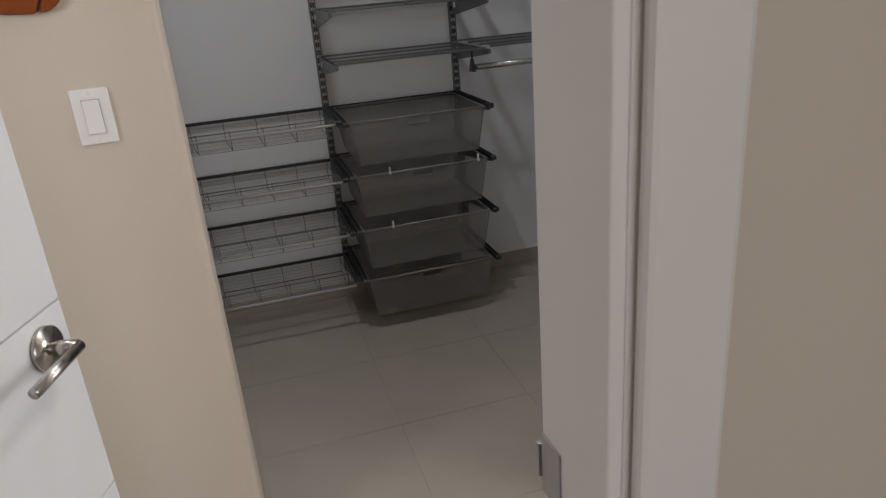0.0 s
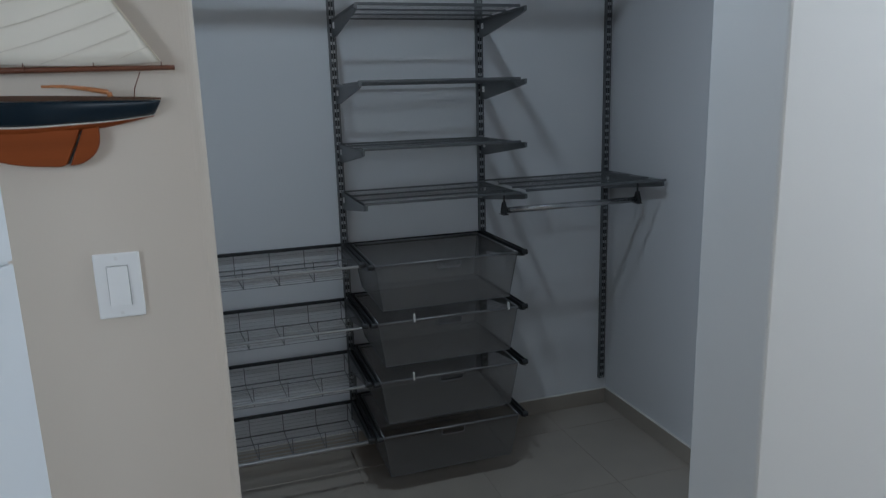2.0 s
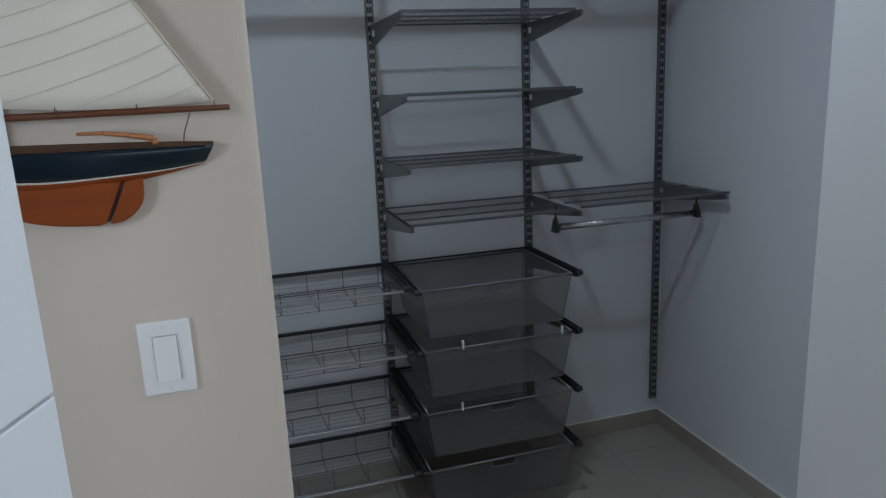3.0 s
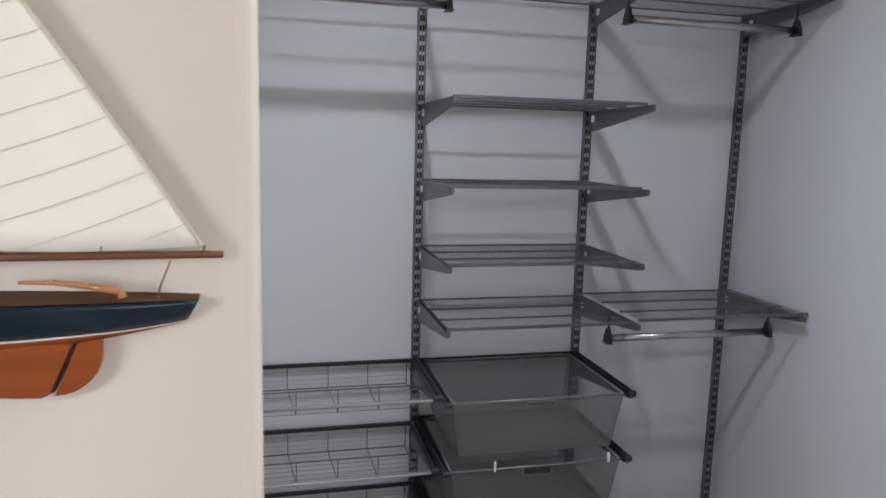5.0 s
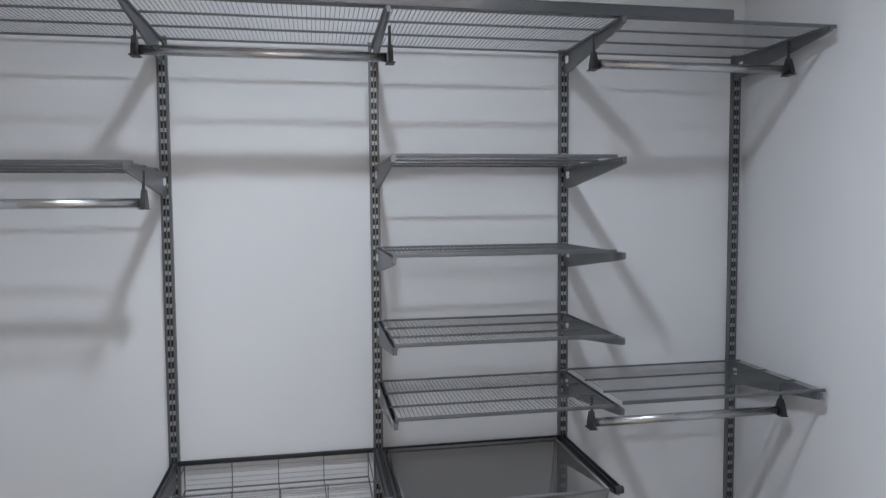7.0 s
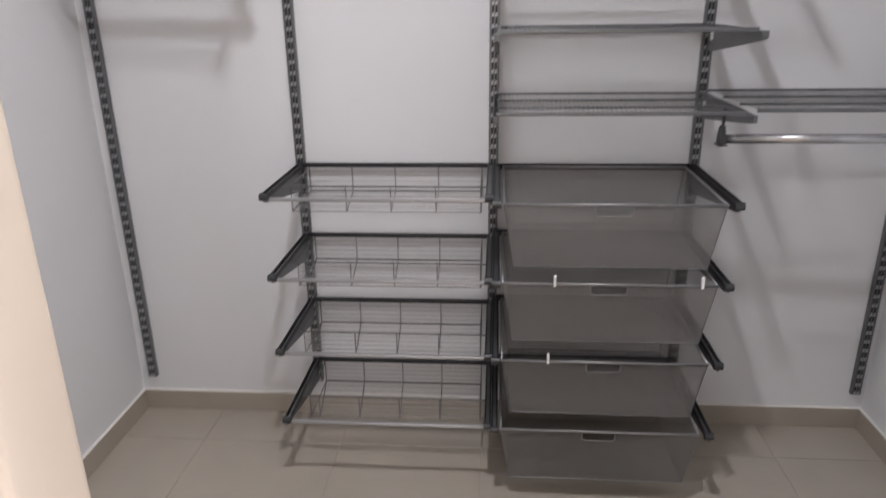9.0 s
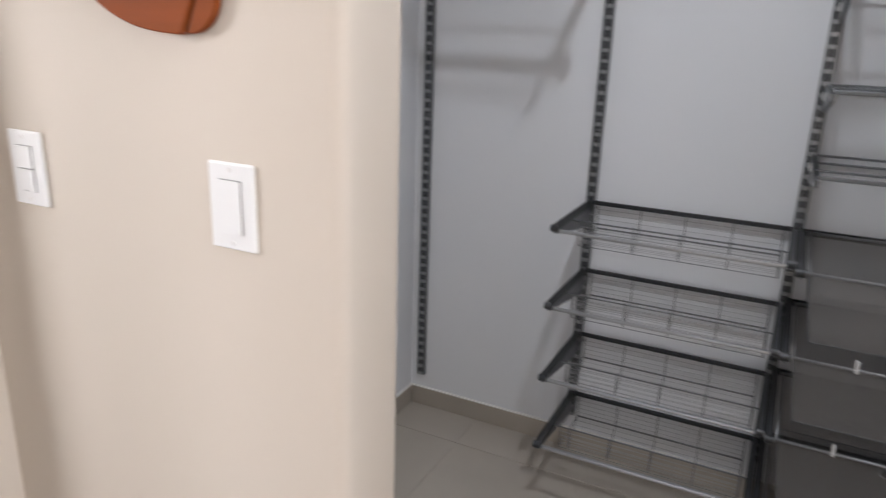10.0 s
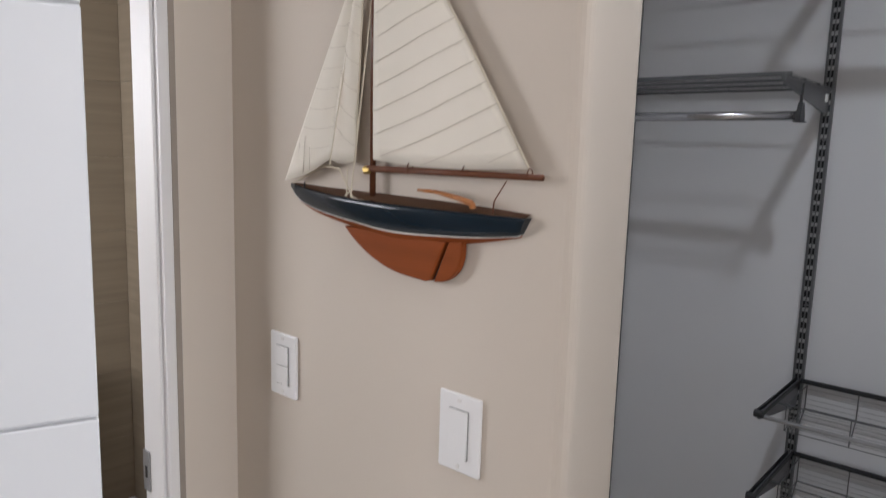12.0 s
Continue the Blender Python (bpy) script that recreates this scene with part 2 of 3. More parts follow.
slab("wall_bathroom_side", [(-3.0, -1.385, -0.95, -0.80, 0, TOP)], BROWN, "brown streaked tile wall in the bathroom")
slab("wall_bathroom_near", [(-3.0, -1.30, -2.9, -2.78, 0, TOP)], BROWN, "brown streaked tile wall in the bathroom")

# ---- the closet's wall standards ----
BAY = 0.608
Z_LOW, Z_TOP = 0.135, 2.17


def wall_standard(x):
    """A slotted steel upright: two side flanges and a front face with two columns of slots."""
    st = thing("wall_standard", (x, 0, Z_LOW), "grey slotted steel upright screwed to the closet wall", "wall standard", "closet uprights")
    h = Z_TOP - Z_LOW
    bm = bmesh.new()
    for a, b in ((-0.015, -0.013), (0.013, 0.015)):
        box(bm, a, b, -0.014, -0.0005, 0, h)
    for a, b in ((-0.015, -0.0078), (-0.0020, 0.0020), (0.0078, 0.015)):
        box(bm, a, b, -0.016, -0.014, 0, h)
    part("channel", bm, STEEL, st)
    # dark sheet added inside the channel: stands in for shade in the slots
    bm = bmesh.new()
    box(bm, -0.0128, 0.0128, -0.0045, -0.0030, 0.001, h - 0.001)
    part("backing", bm, DARK, st, "dark sheet added behind the slots for their shade")
    # webs of the same steel, in lighter silver: their glint is in the colour
    rungs = []
    k = int(h / 0.032)
    for i in range(k + 1):
        for c in (-0.0049, 0.0049):
            rungs.append(((c, -0.015, i * 0.032), (c, -0.015, i * 0.032 + 0.011)))
    tagged(part("slot_web", wires(rungs, 0.0030), BRIGHT, st), kind="stuff")
    for i in range(5):
        bm = bmesh.new()
        bar(bm, (0, -0.0005, 0.03 + i * h / 4.15), (0, -0.0175, 0.03 + i * h / 4.15), 0.0045, 8)
        part("screw", bm, STEEL, st)
    return st


first = wall_standard(-2 * BAY)
for i in (-1, 0, 1, 2):
    copy_thing(first, pose(i * BAY, 0, Z_LOW))


# ---- ventilated shelves ----
def bracket(parent, x, depth, drop, z=0.0):
    bm = bmesh.new()
    prism(bm, [(-0.012, z + 0.004), (-depth, z + 0.004), (-depth - 0.008, z - 0.002), (-depth - 0.006, z - 0.013),
               (-depth + 0.02, z - 0.018), (-0.06, z - drop), (-0.012, z - drop)], "x", x - 0.004, x + 0.004)
    box(bm, x - 0.0075, x + 0.0075, -depth, -0.012, z - 0.003, z + 0.004)
    box(bm, x - 0.0055, x + 0.0055, -depth - 0.0085, -depth + 0.006, z - 0.0125, z + 0.005, 0.0015)
    b = part("bracket", bm, STEEL, parent)
    bm = bmesh.new()
    box(bm, x - 0.0085, x + 0.0085, -0.062, -0.045, z - 0.036, z - 0.014, 0.002)
    part("clip", bm, PLASTIC, b, "small pale plastic clip")
    return b


def wire_shelf(z, x0, x1, depth, label, brackets, group="closet shelves", lip=0.008, drop=0.066):
    sh = thing("wire_shelf", (x0, 0, z), label, "shelf", group)
    w = x1 - x0
    k = int(w / 0.0118)
    one = wires([((0, -0.022, 0.008), (0, -depth + 0.004, 0.008))], 0.0007)
    one.materials.append(STEEL)
    for i in range(k + 1):
        wire = new("deck_wire", one)
        wire.location = (0.008 + i * (w - 0.016) / k, 0, 0)
        wire.parent = sh
    for y in (-0.022, -0.022 - (depth - 0.03) * 0.36, -0.022 - (depth - 0.03) * 0.70):
        bm = bmesh.new()
        bar(bm, (0, y, 0.004), (w, y, 0.004), 0.0034, 8)
        part("cross_bar", bm, STEEL, sh)
    bm = bmesh.new()
    box(bm, 0, w, -depth, -depth + 0.007, 0.010 - lip, 0.012, 0.002)
    part("front_lip", bm, STEEL, sh)
    for bx in brackets:
        bracket(sh, bx - x0, depth + 0.012, drop)
    return sh


DEPTH = 0.434
for z in (1.795, 1.545, 1.318, 1.128):
    wire_shelf(z, 0.006, BAY - 0.006, DEPTH, "grey ventilated wire shelf on two steel brackets", (0.0065, BAY + 0.004))
wire_shelf(1.135, BAY + 0.014, 2 * BAY + 0.024, DEPTH, "grey ventilated wire shelf above a hanging rod", (2 * BAY - 0.006,))
wire_shelf(1.775, -1.258, -BAY + 0.012, DEPTH, "grey ventilated wire shelf beside the closet's side wall", (-2 * BAY, -BAY))
top = wire_shelf(2.155, -1.258, 1.244, DEPTH, "long grey ventilated top shelf across all closet bays",
                 (-2 * BAY, -BAY, 0.0, BAY, 2 * BAY - 0.006), drop=0.064)
for a, b, fat in ((-1.258, -0.412, 0.0015), (-0.412, 0.92, 0.0)):
    bm = bmesh.new()
    box(bm, a + 1.258, b + 1.258, -DEPTH - 0.018 - fat, -DEPTH - 0.0005, 0.004 - fat, 0.034 + fat, 0.003)
    part("fascia", bm, FASCIA, top, "flat grey front fascia strip")


# ---- hanging rods ----
def hanging_rod(x0, x1, z, y=-0.30):
    rd = thing("hanging_rod", (x0, y, z), "silver closet hanging rod with dark end holders", "hanging rod", "closet rods")
    w = x1 - x0
    bm = bmesh.new()
    bar(bm, (0.01, 0, 0), (w - 0.01, 0, 0), 0.0125, 20)
    part("tube", bm, ROD, rd, smooth=True)
    for x, s in ((0.0, 1), (w, -1)):
        bm = bmesh.new()
        prism(bm, [(-0.022, -0.016), (0.022, -0.016), (0.020, 0.002), (0.006, 0.034), (-0.006, 0.034), (-0.020, 0.002)], "x", x - 0.006, x + 0.006)
        box(bm, x - 0.012, x + 0.012, -0.021, 0.021, -0.0165, -0.0135, 0.001)
        h = part("end_holder", bm, BLACK, rd, "black plastic rod holder")
        bm = bmesh.new()
        bar(bm, (x + s * 0.001, 0, 0.030), (x + s * 0.001, 0, 0.082), 0.004, 8)
        part("hook", bm, BLACK, h)
    return rd


hanging_rod(-BAY - 0.005, 0.020, 2.067)
hanging_rod(BAY - 0.020, 2 * BAY - 0.020, 2.067)
hanging_rod(BAY - 0.020, 2 * BAY - 0.020, 1.050)
hanging_rod(-2 * BAY + 0.01, -BAY + 0.005, 1.688)


# ---- runners, mesh drawers and wire baskets ----
def runner(parent, x, depth):
    """A front-to-back runner with its upright plate, a groove and a front stop."""
    bm = bmesh.new()
    prism(bm, [(-0.012, 0.002), (-depth, 0.002), (-depth - 0.004, -0.003), (-depth - 0.004, -0.013), (-depth + 0.02, -0.020),
               (-0.05, -0.075), (-0.012, -0.075)], "x", x - 0.002, x + 0.002)
    box(bm, x - 0.0085, x + 0.0085, -depth, -0.014, -0.006, -0.002)
    r = part("runner", bm, STEEL, parent, "tapered grey steel runner plate")
    for a in (-0.0095, 0.0045):
        bm = bmesh.new()
        box(bm, x + a, x + a + 0.005, -depth, -0.014, -0.005, 0.0085, 0.0008)
        part("track", bm, DARK, r, "dark glide track")
    bm = bmesh.new()
    bar(bm, (x - 0.0115, -depth + 0.002, 0.0), (x + 0.0115, -depth + 0.002, 0.0), 0.0105, 12)
    part("end_stop", bm, BLACK, r)


def mesh_drawer(z, clips=()):
    dr = thing("mesh_drawer", (0.0, 0, z), "grey fine-mesh drawer hung between two runners, empty", "drawer", "mesh drawers")
    w, depth, tall = BAY, 0.452, 0.175
    for x in (0.012, w - 0.004):
        runner(dr, x, depth)
    bm = bmesh.new()
    box(bm, 0.012, w - 0.004, -0.020, -0.012, -0.012, 0.008, 0.002)
    part("back_bar", bm, DARK, dr)
    # the tapered mesh bin, open at the top, its front cut out for the handle
    x0, x1, y0, y1 = 0.030, w - 0.030, -0.445, -0.025
    ix, iy = 0.026, 0.020
    rim = [(x0, y0, 0), (x1, y0, 0), (x1, y1, 0), (x0, y1, 0)]
    low = [(x0 + ix, y0 + iy, -tall), (x1 - ix, y0 + iy, -tall), (x1 - ix, y1 - iy, -tall), (x0 + ix, y1 - iy, -tall)]
    cx, hw, h0, h1 = (x0 + x1) / 2, 0.046, 0.006, 0.030

    def front(x, drop):
        t = drop / tall
        return (x, y0 + iy * t, -drop)
    bm = bmesh.new()
    v = [bm.verts.new(p) for p in rim + low]
    for a, b in ((1, 2), (2, 3), (3, 0)):
        bm.faces.new((v[a], v[b], v[b + 4], v[a + 4]))
    bm.faces.new((v[4], v[5], v[6], v[7]))
    hole = [bm.verts.new(front(cx - hw, h0)), bm.verts.new(front(cx + hw, h0)), bm.verts.new(front(cx + hw, h1)), bm.verts.new(front(cx - hw, h1))]
    ring = [v[0], v[1], v[5], v[4]]
    for i in range(4):
        bm.faces.new((ring[i], ring[(i + 1) % 4], hole[(i + 1) % 4], hole[i]))
    bmesh.ops.solidify(bm, geom=bm.faces[:], thickness=0.0015)
    part("mesh_bin", bm, MESH, dr, "semi-transparent grey wire mesh")
    bm = bmesh.new()
    for i in range(4):
        bar(bm, rim[i], rim[(i + 1) % 4], 0.0038, 8)
        bmesh.ops.create_uvsphere(bm, u_segments=8, v_segments=6, radius=0.0038, matrix=Matrix.Translation(rim[i]))
    part("rim", bm, RIM, dr, "smooth grey rim wire", True)
    bm = bmesh.new()
    for i in range(4):
        bar(bm, rim[i], low[i], 0.0017, 6)
        bar(bm, low[i], low[(i + 1) % 4], 0.0017, 6)
    part("edge_frame", bm, STEEL, dr)
    bm = bmesh.new()
    hp = [front(cx - hw, h0), front(cx - hw, h1 - 0.006), front(cx - hw + 0.008, h1), front(cx + hw - 0.008, h1), front(cx + hw, h1 - 0.006), front(cx + hw, h0)]
    for a, b in zip(hp, hp[1:]):
        bar(bm, (a[0], a[1] - 0.002, a[2]), (b[0], b[1] - 0.002, b[2]), 0.0018, 6)
    part("handle", bm, RIM, dr, "steel-rimmed handle slot")
    for cxx in clips:
        bm = bmesh.new()
        box(bm, cxx - 0.0035, cxx + 0.0035, y0 - 0.006, y0 + 0.006, -0.007, 0.024, 0.002)
        part("clip", bm, PLASTIC, dr, "small white plastic stop clip")
    return dr


for z, clips in ((0.912, ()), (0.697, (0.165, 0.54)), (0.470, (0.155,)), (0.250, ())):
    mesh_drawer(z, clips)


def wire_basket(z):
    bk = thing("wire_basket", (-BAY, 0, z), "shallow pull-out wire shoe basket hung between two dark runners", "basket", "wire baskets")
    w, depth, drop = BAY, 0.392, 0.078
    for x in (0.002, w - 0.008):
        runner(bk, x, depth)
    bm = bmesh.new()
    box(bm, 0.004, w - 0.010, -0.024, -0.012, -0.004, 0.009, 0.002)
    part("back_bar", bm, DARK, bk)
    x0, x1, yb, yf = 0.030, w - 0.034, -0.026, -depth + 0.012
    bm = bmesh.new()
    box(bm, 0.004, w - 0.010, yf - 0.007, yf + 0.007, -0.014, -0.004, 0.0035)
    part("front_bar", bm, BRIGHT, bk, "flat grey front bar")
    ym = yb - 0.212
    for i in range(5):
        x = x0 + i * (x1 - x0) / 4
        xf = x0 + 0.030 + i * (x1 - x0 - 0.028) / 4
        rib = [((x, yb, -0.002), (x, yb, -drop)), ((x, yb, -drop), (xf, ym, -drop - 0.006)), ((xf, ym, -drop - 0.006), (xf, ym, -0.010)),
               ((xf, ym, -0.010), (xf - 0.003, ym - 0.005, -0.005))]
        part("rib", wires(rib, 0.0015), STEEL, bk)
    bm = bmesh.new()
    box(bm, x0, x1, yb - 0.003, yb + 0.003, -drop - 0.002, -drop + 0.002, 0.001)
    for x in (x0, x1):
        bar(bm, (x, yb, -drop), (x, ym, -drop - 0.006), 0.0016, 6)
        bar(bm, (x, ym, -drop - 0.006), (x, ym, -0.010), 0.0014, 6)
        bar(bm, (x, yb, -0.006), (x, ym, -0.010), 0.0016, 6)
    bar(bm, (x0, ym, -drop - 0.006), (x1, ym, -drop - 0.006), 0.0012, 6)
    part("tray_frame", bm, STEEL, bk)
    bm = bmesh.new()
    bar(bm, (0.004, ym, -0.010), (w - 0.010, ym, -0.010), 0.0023, 8)
    part("divider_bar", bm, STEEL, bk, "dark cross bar of the tray")
    one = wires([((x0, 0, 0), (x1, 0, 0))], 0.0007)
    one.materials.append(BRIGHT)
    spots = ([(yb, -drop * i / 5) for i in range(1, 5)] + [(yb + (ym - yb) * i / 7, -drop - 0.006 * i / 7) for i in range(1, 7)]
             + [(ym, -0.010 - (drop - 0.004) * i / 5) for i in range(1, 5)])
    for y, zz in spots:
        wire = new("tray_wire", one)
        wire.location = (0, y, zz)
        wire.parent = bk
    return bk


for z in (0.912, 0.680, 0.450, 0.222):
    wire_basket(z)


# ---- entry door and frames ----
def entry_door():
    door = tagged(new("door_1"), "white grooved flush door, standing open, with a lever handle", "door", kind="structure")
    door.matrix_world = pose(-0.918, -2.712, 0.008, 0, 0, 70.5)
    w, t, edges = 0.72, 0.04, [0, 0.335, 0.67, 1.005, 1.34, 1.675, 2.03]
    for a, b in zip(edges, edges[1:]):
        bm = bmesh.new()
        box(bm, 0, w, 0, t, a + 0.0015, b - 0.0015, 0.0014)
        part("panel", bm, WHITE, door)
    bm = bmesh.new()
    box(bm, 0.001, w - 0.001, 0.005, t - 0.005, 0.004, 2.026)
    part("core", bm, WHITE, door)
    for side, s in ((0.0, -1), (t, 1)):
        bm = bmesh.new()
        bar(bm, (w - 0.062, side, 0.955), (w - 0.062, side + s * 0.009, 0.955), 0.033, 32)
        h = part("door_handle", bm, CHROME, door, "brushed nickel lever on a round rose", True)
        bm = bmesh.new()
        bar(bm, (w - 0.062, side, 0.955), (w - 0.062, side + s * 0.05, 0.955), 0.011, 16)
        bar(bm, (w - 0.056, side + s * 0.048, 0.955), (w - 0.175, side + s * 0.052, 0.950), 0.0095, 14, 0.008)
        part("lever", bm, CHROME, h, smooth=True)
    bm = bmesh.new()
    box(bm, w - 0.0005, w + 0.0012, 0.008, t - 0.008, 0.90, 1.01)
    part("latch_plate", bm, CHROME, door)
    return door


entry_door()


def door_frame(name, label, jambs, casings):
    fr = tagged(new(name), label, "door frame", kind="structure")
    for b in jambs:
        bm = bmesh.new()
        box(bm, *b, bevel=0.002)
        part("jamb", bm, TRIM, fr)
    for b in casings:
        bm = bmesh.new()
        box(bm, *b, bevel=0.006)
        part("casing", bm, TRIM, fr)
    return fr


fr = door_frame("frame_entry", "white painted frame of the entry doorway",
                [(-0.970, -0.950, -2.725, -2.577, 0, 2.06), (-0.145, -0.125, -2.725, -2.577, 0, 2.06), (-0.950, -0.145, -2.725, -2.577, 2.06, 2.08),
                 (-0.158, -0.145, -2.725, -2.665, 0, 2.045)],
                [(-0.140, -0.068, -2.742, -2.7255, 0, 2.14), (-1.030, -0.958, -2.742, -2.7255, 0, 2.14), (-0.958, -0.140, -2.742, -2.7255, 2.068, 2.14)])
bm = bmesh.new()
box(bm, -0.1472, -0.1445, -2.618, -2.579, 0.92, 0.99)
box(bm, -0.1500, -0.1445, -2.5765, -2.570, 0.935, 0.975, 0.001)
part("strike_plate", bm, BRIGHT, fr, "nickel strike plate")
fr = door_frame("frame_bathroom", "white painted frame of the bathroom doorway",
                [(-1.267, -1.177, -1.719, -1.70, 0, 2.05), (-1.303, -1.177, -2.47, -2.451, 0, 2.05), (-1.303, -1.177, -2.451, -1.719, 2.031, 2.06),
                 (-1.222, -1.188, -1.725, -1.719, 0, 2.03)], [])
# shadow line beside the jamb, painted as a thin darker strip
bm = bmesh.new()
box(bm, -1.1805, -1.1785, -1.6995, -1.689, 0, 2.05, 0.0008)
part("reveal", bm, SHADE_LINE, fr, "narrow taupe strip standing in for a shadow line")
bm = bmesh.new()
box(bm, -1.2685, -1.246, -1.7215, -1.7185, 0.955, 1.03)
sp = part("strike_plate", bm, BRIGHT, fr, "nickel strike plate")
# black block laid on the plate for the dark of the latch hole
bm = bmesh.new()
box(bm, -1.260, -1.254, -1.7225, -1.7212, 0.980, 1.002)
part("latch_hole", bm, BLACK, sp)
for x0, x1, y0, y1 in ((-1.265, 1.25, -0.010, -0.0005), (-1.2645, -1.255, -1.44, -0.0105), (1.240, 1.2495, -1.57, -0.0105)):
    bm = bmesh.new()
    box(bm, x0, x1, y0, y1, 0.001, 0.075, 0.002)
    b = tagged(finish("baseboard", bm, TILE), "taupe tile baseboard along the closet wall", "baseboard", kind="structure")
    bm = bmesh.new()
    box(bm, x0, x1, y0, y1, 0.0752, 0.0785)
    part("caulk_line", bm, CAULK, b, "thin white caulk line")


# ---- light switches ----
def light_switch(x, z, dimmer=False):
    y = -1.5852
    sw = thing("light_switch", (x, y, z), "white rocker light switch on the beige wall" if not dimmer else "white rocker switch with a slim dimmer slide on the beige wall",
               "light switch", "wall switches")
    bm = bmesh.new()
    box(bm, -0.035, 0.035, -0.006, 0, -0.054, 0.054, 0.0025)
    part("plate", bm, PLASTIC, sw)
    # grey plate edging the rocker: the gap's shade put into its colour
    bm = bmesh.new()
    box(bm, -0.0164, 0.0164, -0.0075, -0.0055, -0.0335, 0.0335, 0.0004)
    part("bezel", bm, GAP_SHADE, sw, "grey plate standing in for the shaded gap round the rocker")
    bm = bmesh.new()
    if dimmer:
        box(bm, -0.0155, 0.0155, -0.0105, -0.007, 0.001, 0.0325, 0.001)
        box(bm, -0.0155, 0.002, -0.0085, -0.007, -0.0325, -0.001, 0.0008)
        box(bm, 0.004, 0.0155, -0.0105, -0.007, -0.0325, -0.001, 0.001)
    else:
        prism(bm, [(-0.0072, -0.0325), (-0.0108, -0.0325), (-0.0088, 0.0), (-0.0082, 0.0325), (-0.0072, 0.0325)], "x", -0.0155, 0.0155)
    part("paddle", bm, PLASTIC, sw)
    for zz in (-0.0455, 0.0455):
        bm = bmesh.new()
        bar(bm, (0, -0.0055, zz), (0, -0.0072, zz), 0.0032, 12)
        part("screw", bm, TRIM, sw)
    return sw


light_switch(-1.030, 1.213, True)
light_switch(-0.646, 1.209)


# ---- the sailboat on the wall ----
def sailboat():
    wall = -1.5852
    boat = thing("model_sailboat", (-0.771, wall, 1.457), "wooden half-model sailboat, navy hull, cream sails, hung on beige wall", "model boat")
    ox, oz = -0.76, 1.45

    def lerp(t, table):
        ks = [a for a, p in table]
        k = max(i for i, a in enumerate(ks[:-1]) if a <= t)
        (a, p), (b, q) = table[k], table[k + 1]
        before, after = table[max(0, k - 1)], table[min(len(table) - 1, k + 2)]
        f, w = (t - a) / (b - a), b - a
        m0, m1 = w * (q - before[1]) / (b - before[0]), w * (after[1] - p) / (after[0] - a)
        return p * (2 * f ** 3 - 3 * f ** 2 + 1) + m0 * (f ** 3 - 2 * f ** 2 + f) + q * (3 * f ** 2 - 2 * f ** 3) + m1 * (f ** 3 - f ** 2)
    deck = [(0, 1.511), (0.2, 1.503), (0.5, 1.498), (0.8, 1.496), (1, 1.495)]
    base = [(0, 1.503), (0.03, 1.490), (0.08, 1.478), (0.19, 1.465), (0.35, 1.454), (0.55, 1.443), (0.78, 1.453), (1, 1.473)]
    water = [(0, 0.82), (0.2, 0.72), (0.5, 0.66), (0.75, 0.71), (1, 0.92)]
    beam = [(0, 0.002), (0.12, 0.016), (0.35, 0.031), (0.6, 0.034), (0.85, 0.025), (1, 0.014)]
    x0, x1 = -1.001, -0.540

    def skin(u0, u1, proud, mat, name, label, rows=6):
        bm = bmesh.new()
        grid = []
        for i in range(33):
            t = i / 32
            row = []
            for j in range(rows + 1):
                ends = [0.0, lerp(t, water), lerp(t, water) + 0.05, 1.0]
                u = ends[u0] + (ends[u1] - ends[u0]) * j / rows
                y = lerp(t, beam) * max(0.0, 1 - u ** 2.4) ** 0.6 + proud
                z = lerp(t, deck) + (lerp(t, base) - lerp(t, deck)) * u
                row.append(bm.verts.new((x0 + (x1 - x0) * t - ox - 0.012 * u * (t > 0.99), -y, z - oz)))
            row.append(bm.verts.new((row[-1].co.x, 0, row[-1].co.z)))
            row.insert(0, bm.verts.new((row[0].co.x, 0, row[0].co.z)))
            grid.append(row)
        for a, b in zip(grid, grid[1:]):
            for j in range(len(a) - 1):
                bm.faces.new((a[j], a[j + 1], b[j + 1], b[j]))
        bm.faces.new(grid[-1])
        bm.faces.new(grid[0][::-1])
        bmesh.ops.recalc_face_normals(bm, faces=bm.faces[:])
        ob = part(name, bm, mat, boat, label)
        for p in ob.data.polygons:
            p.use_smooth = abs(p.normal.y) > 0.25
        return ob
    skin(0, 1, 0.0, NAVY, "hull_topside", "glossy navy painted topside")
    skin(1, 2, 0.0006, STRIPE, "waterline_stripe", "thin white waterline stripe", 2)
    skin(2, 3, 0.0, KEEL, "hull_bottom", "red-brown stained hull bottom")
    bm = bmesh.new()
    line = [(x0 + (x1 - x0) * i / 24, lerp(i / 24, beam) - 0.001, lerp(i / 24, deck)) for i in range(25)]
    rows = [(bm.verts.new((x - ox, 0, z - oz + 0.0012 + 0.25 * y)), bm.verts.new((x - ox, -y, z - oz + 0.0012))) for x, y, z in line]
    for p, q in zip(rows, rows[1:]):
        bm.faces.new((p[0], p[1], q[1], q[0]))
    bmesh.ops.solidify(bm, geom=bm.faces[:], thickness=0.0015)
    part("deck", bm, DECK, boat, "brown wooden deck")

    def flow(points, n=5):
        """The points joined by a smooth line that passes through them."""
        out = []
        for i in range(len(points) - 1):
            p0, p1, p2, p3 = (Vector(points[min(max(j, 0), len(points) - 1)]) for j in (i - 1, i, i + 1, i + 2))
            for k in range(n):
                f = k / n
                out.append(tuple(0.5 * (2 * p1 + (p2 - p0) * f + (2 * p0 - 5 * p1 + 4 * p2 - p3) * f ** 2 + (3 * p1 - p0 - 3 * p2 + p3) * f ** 3)))
        return out + [tuple(points[-1])]
    bm = bmesh.new()
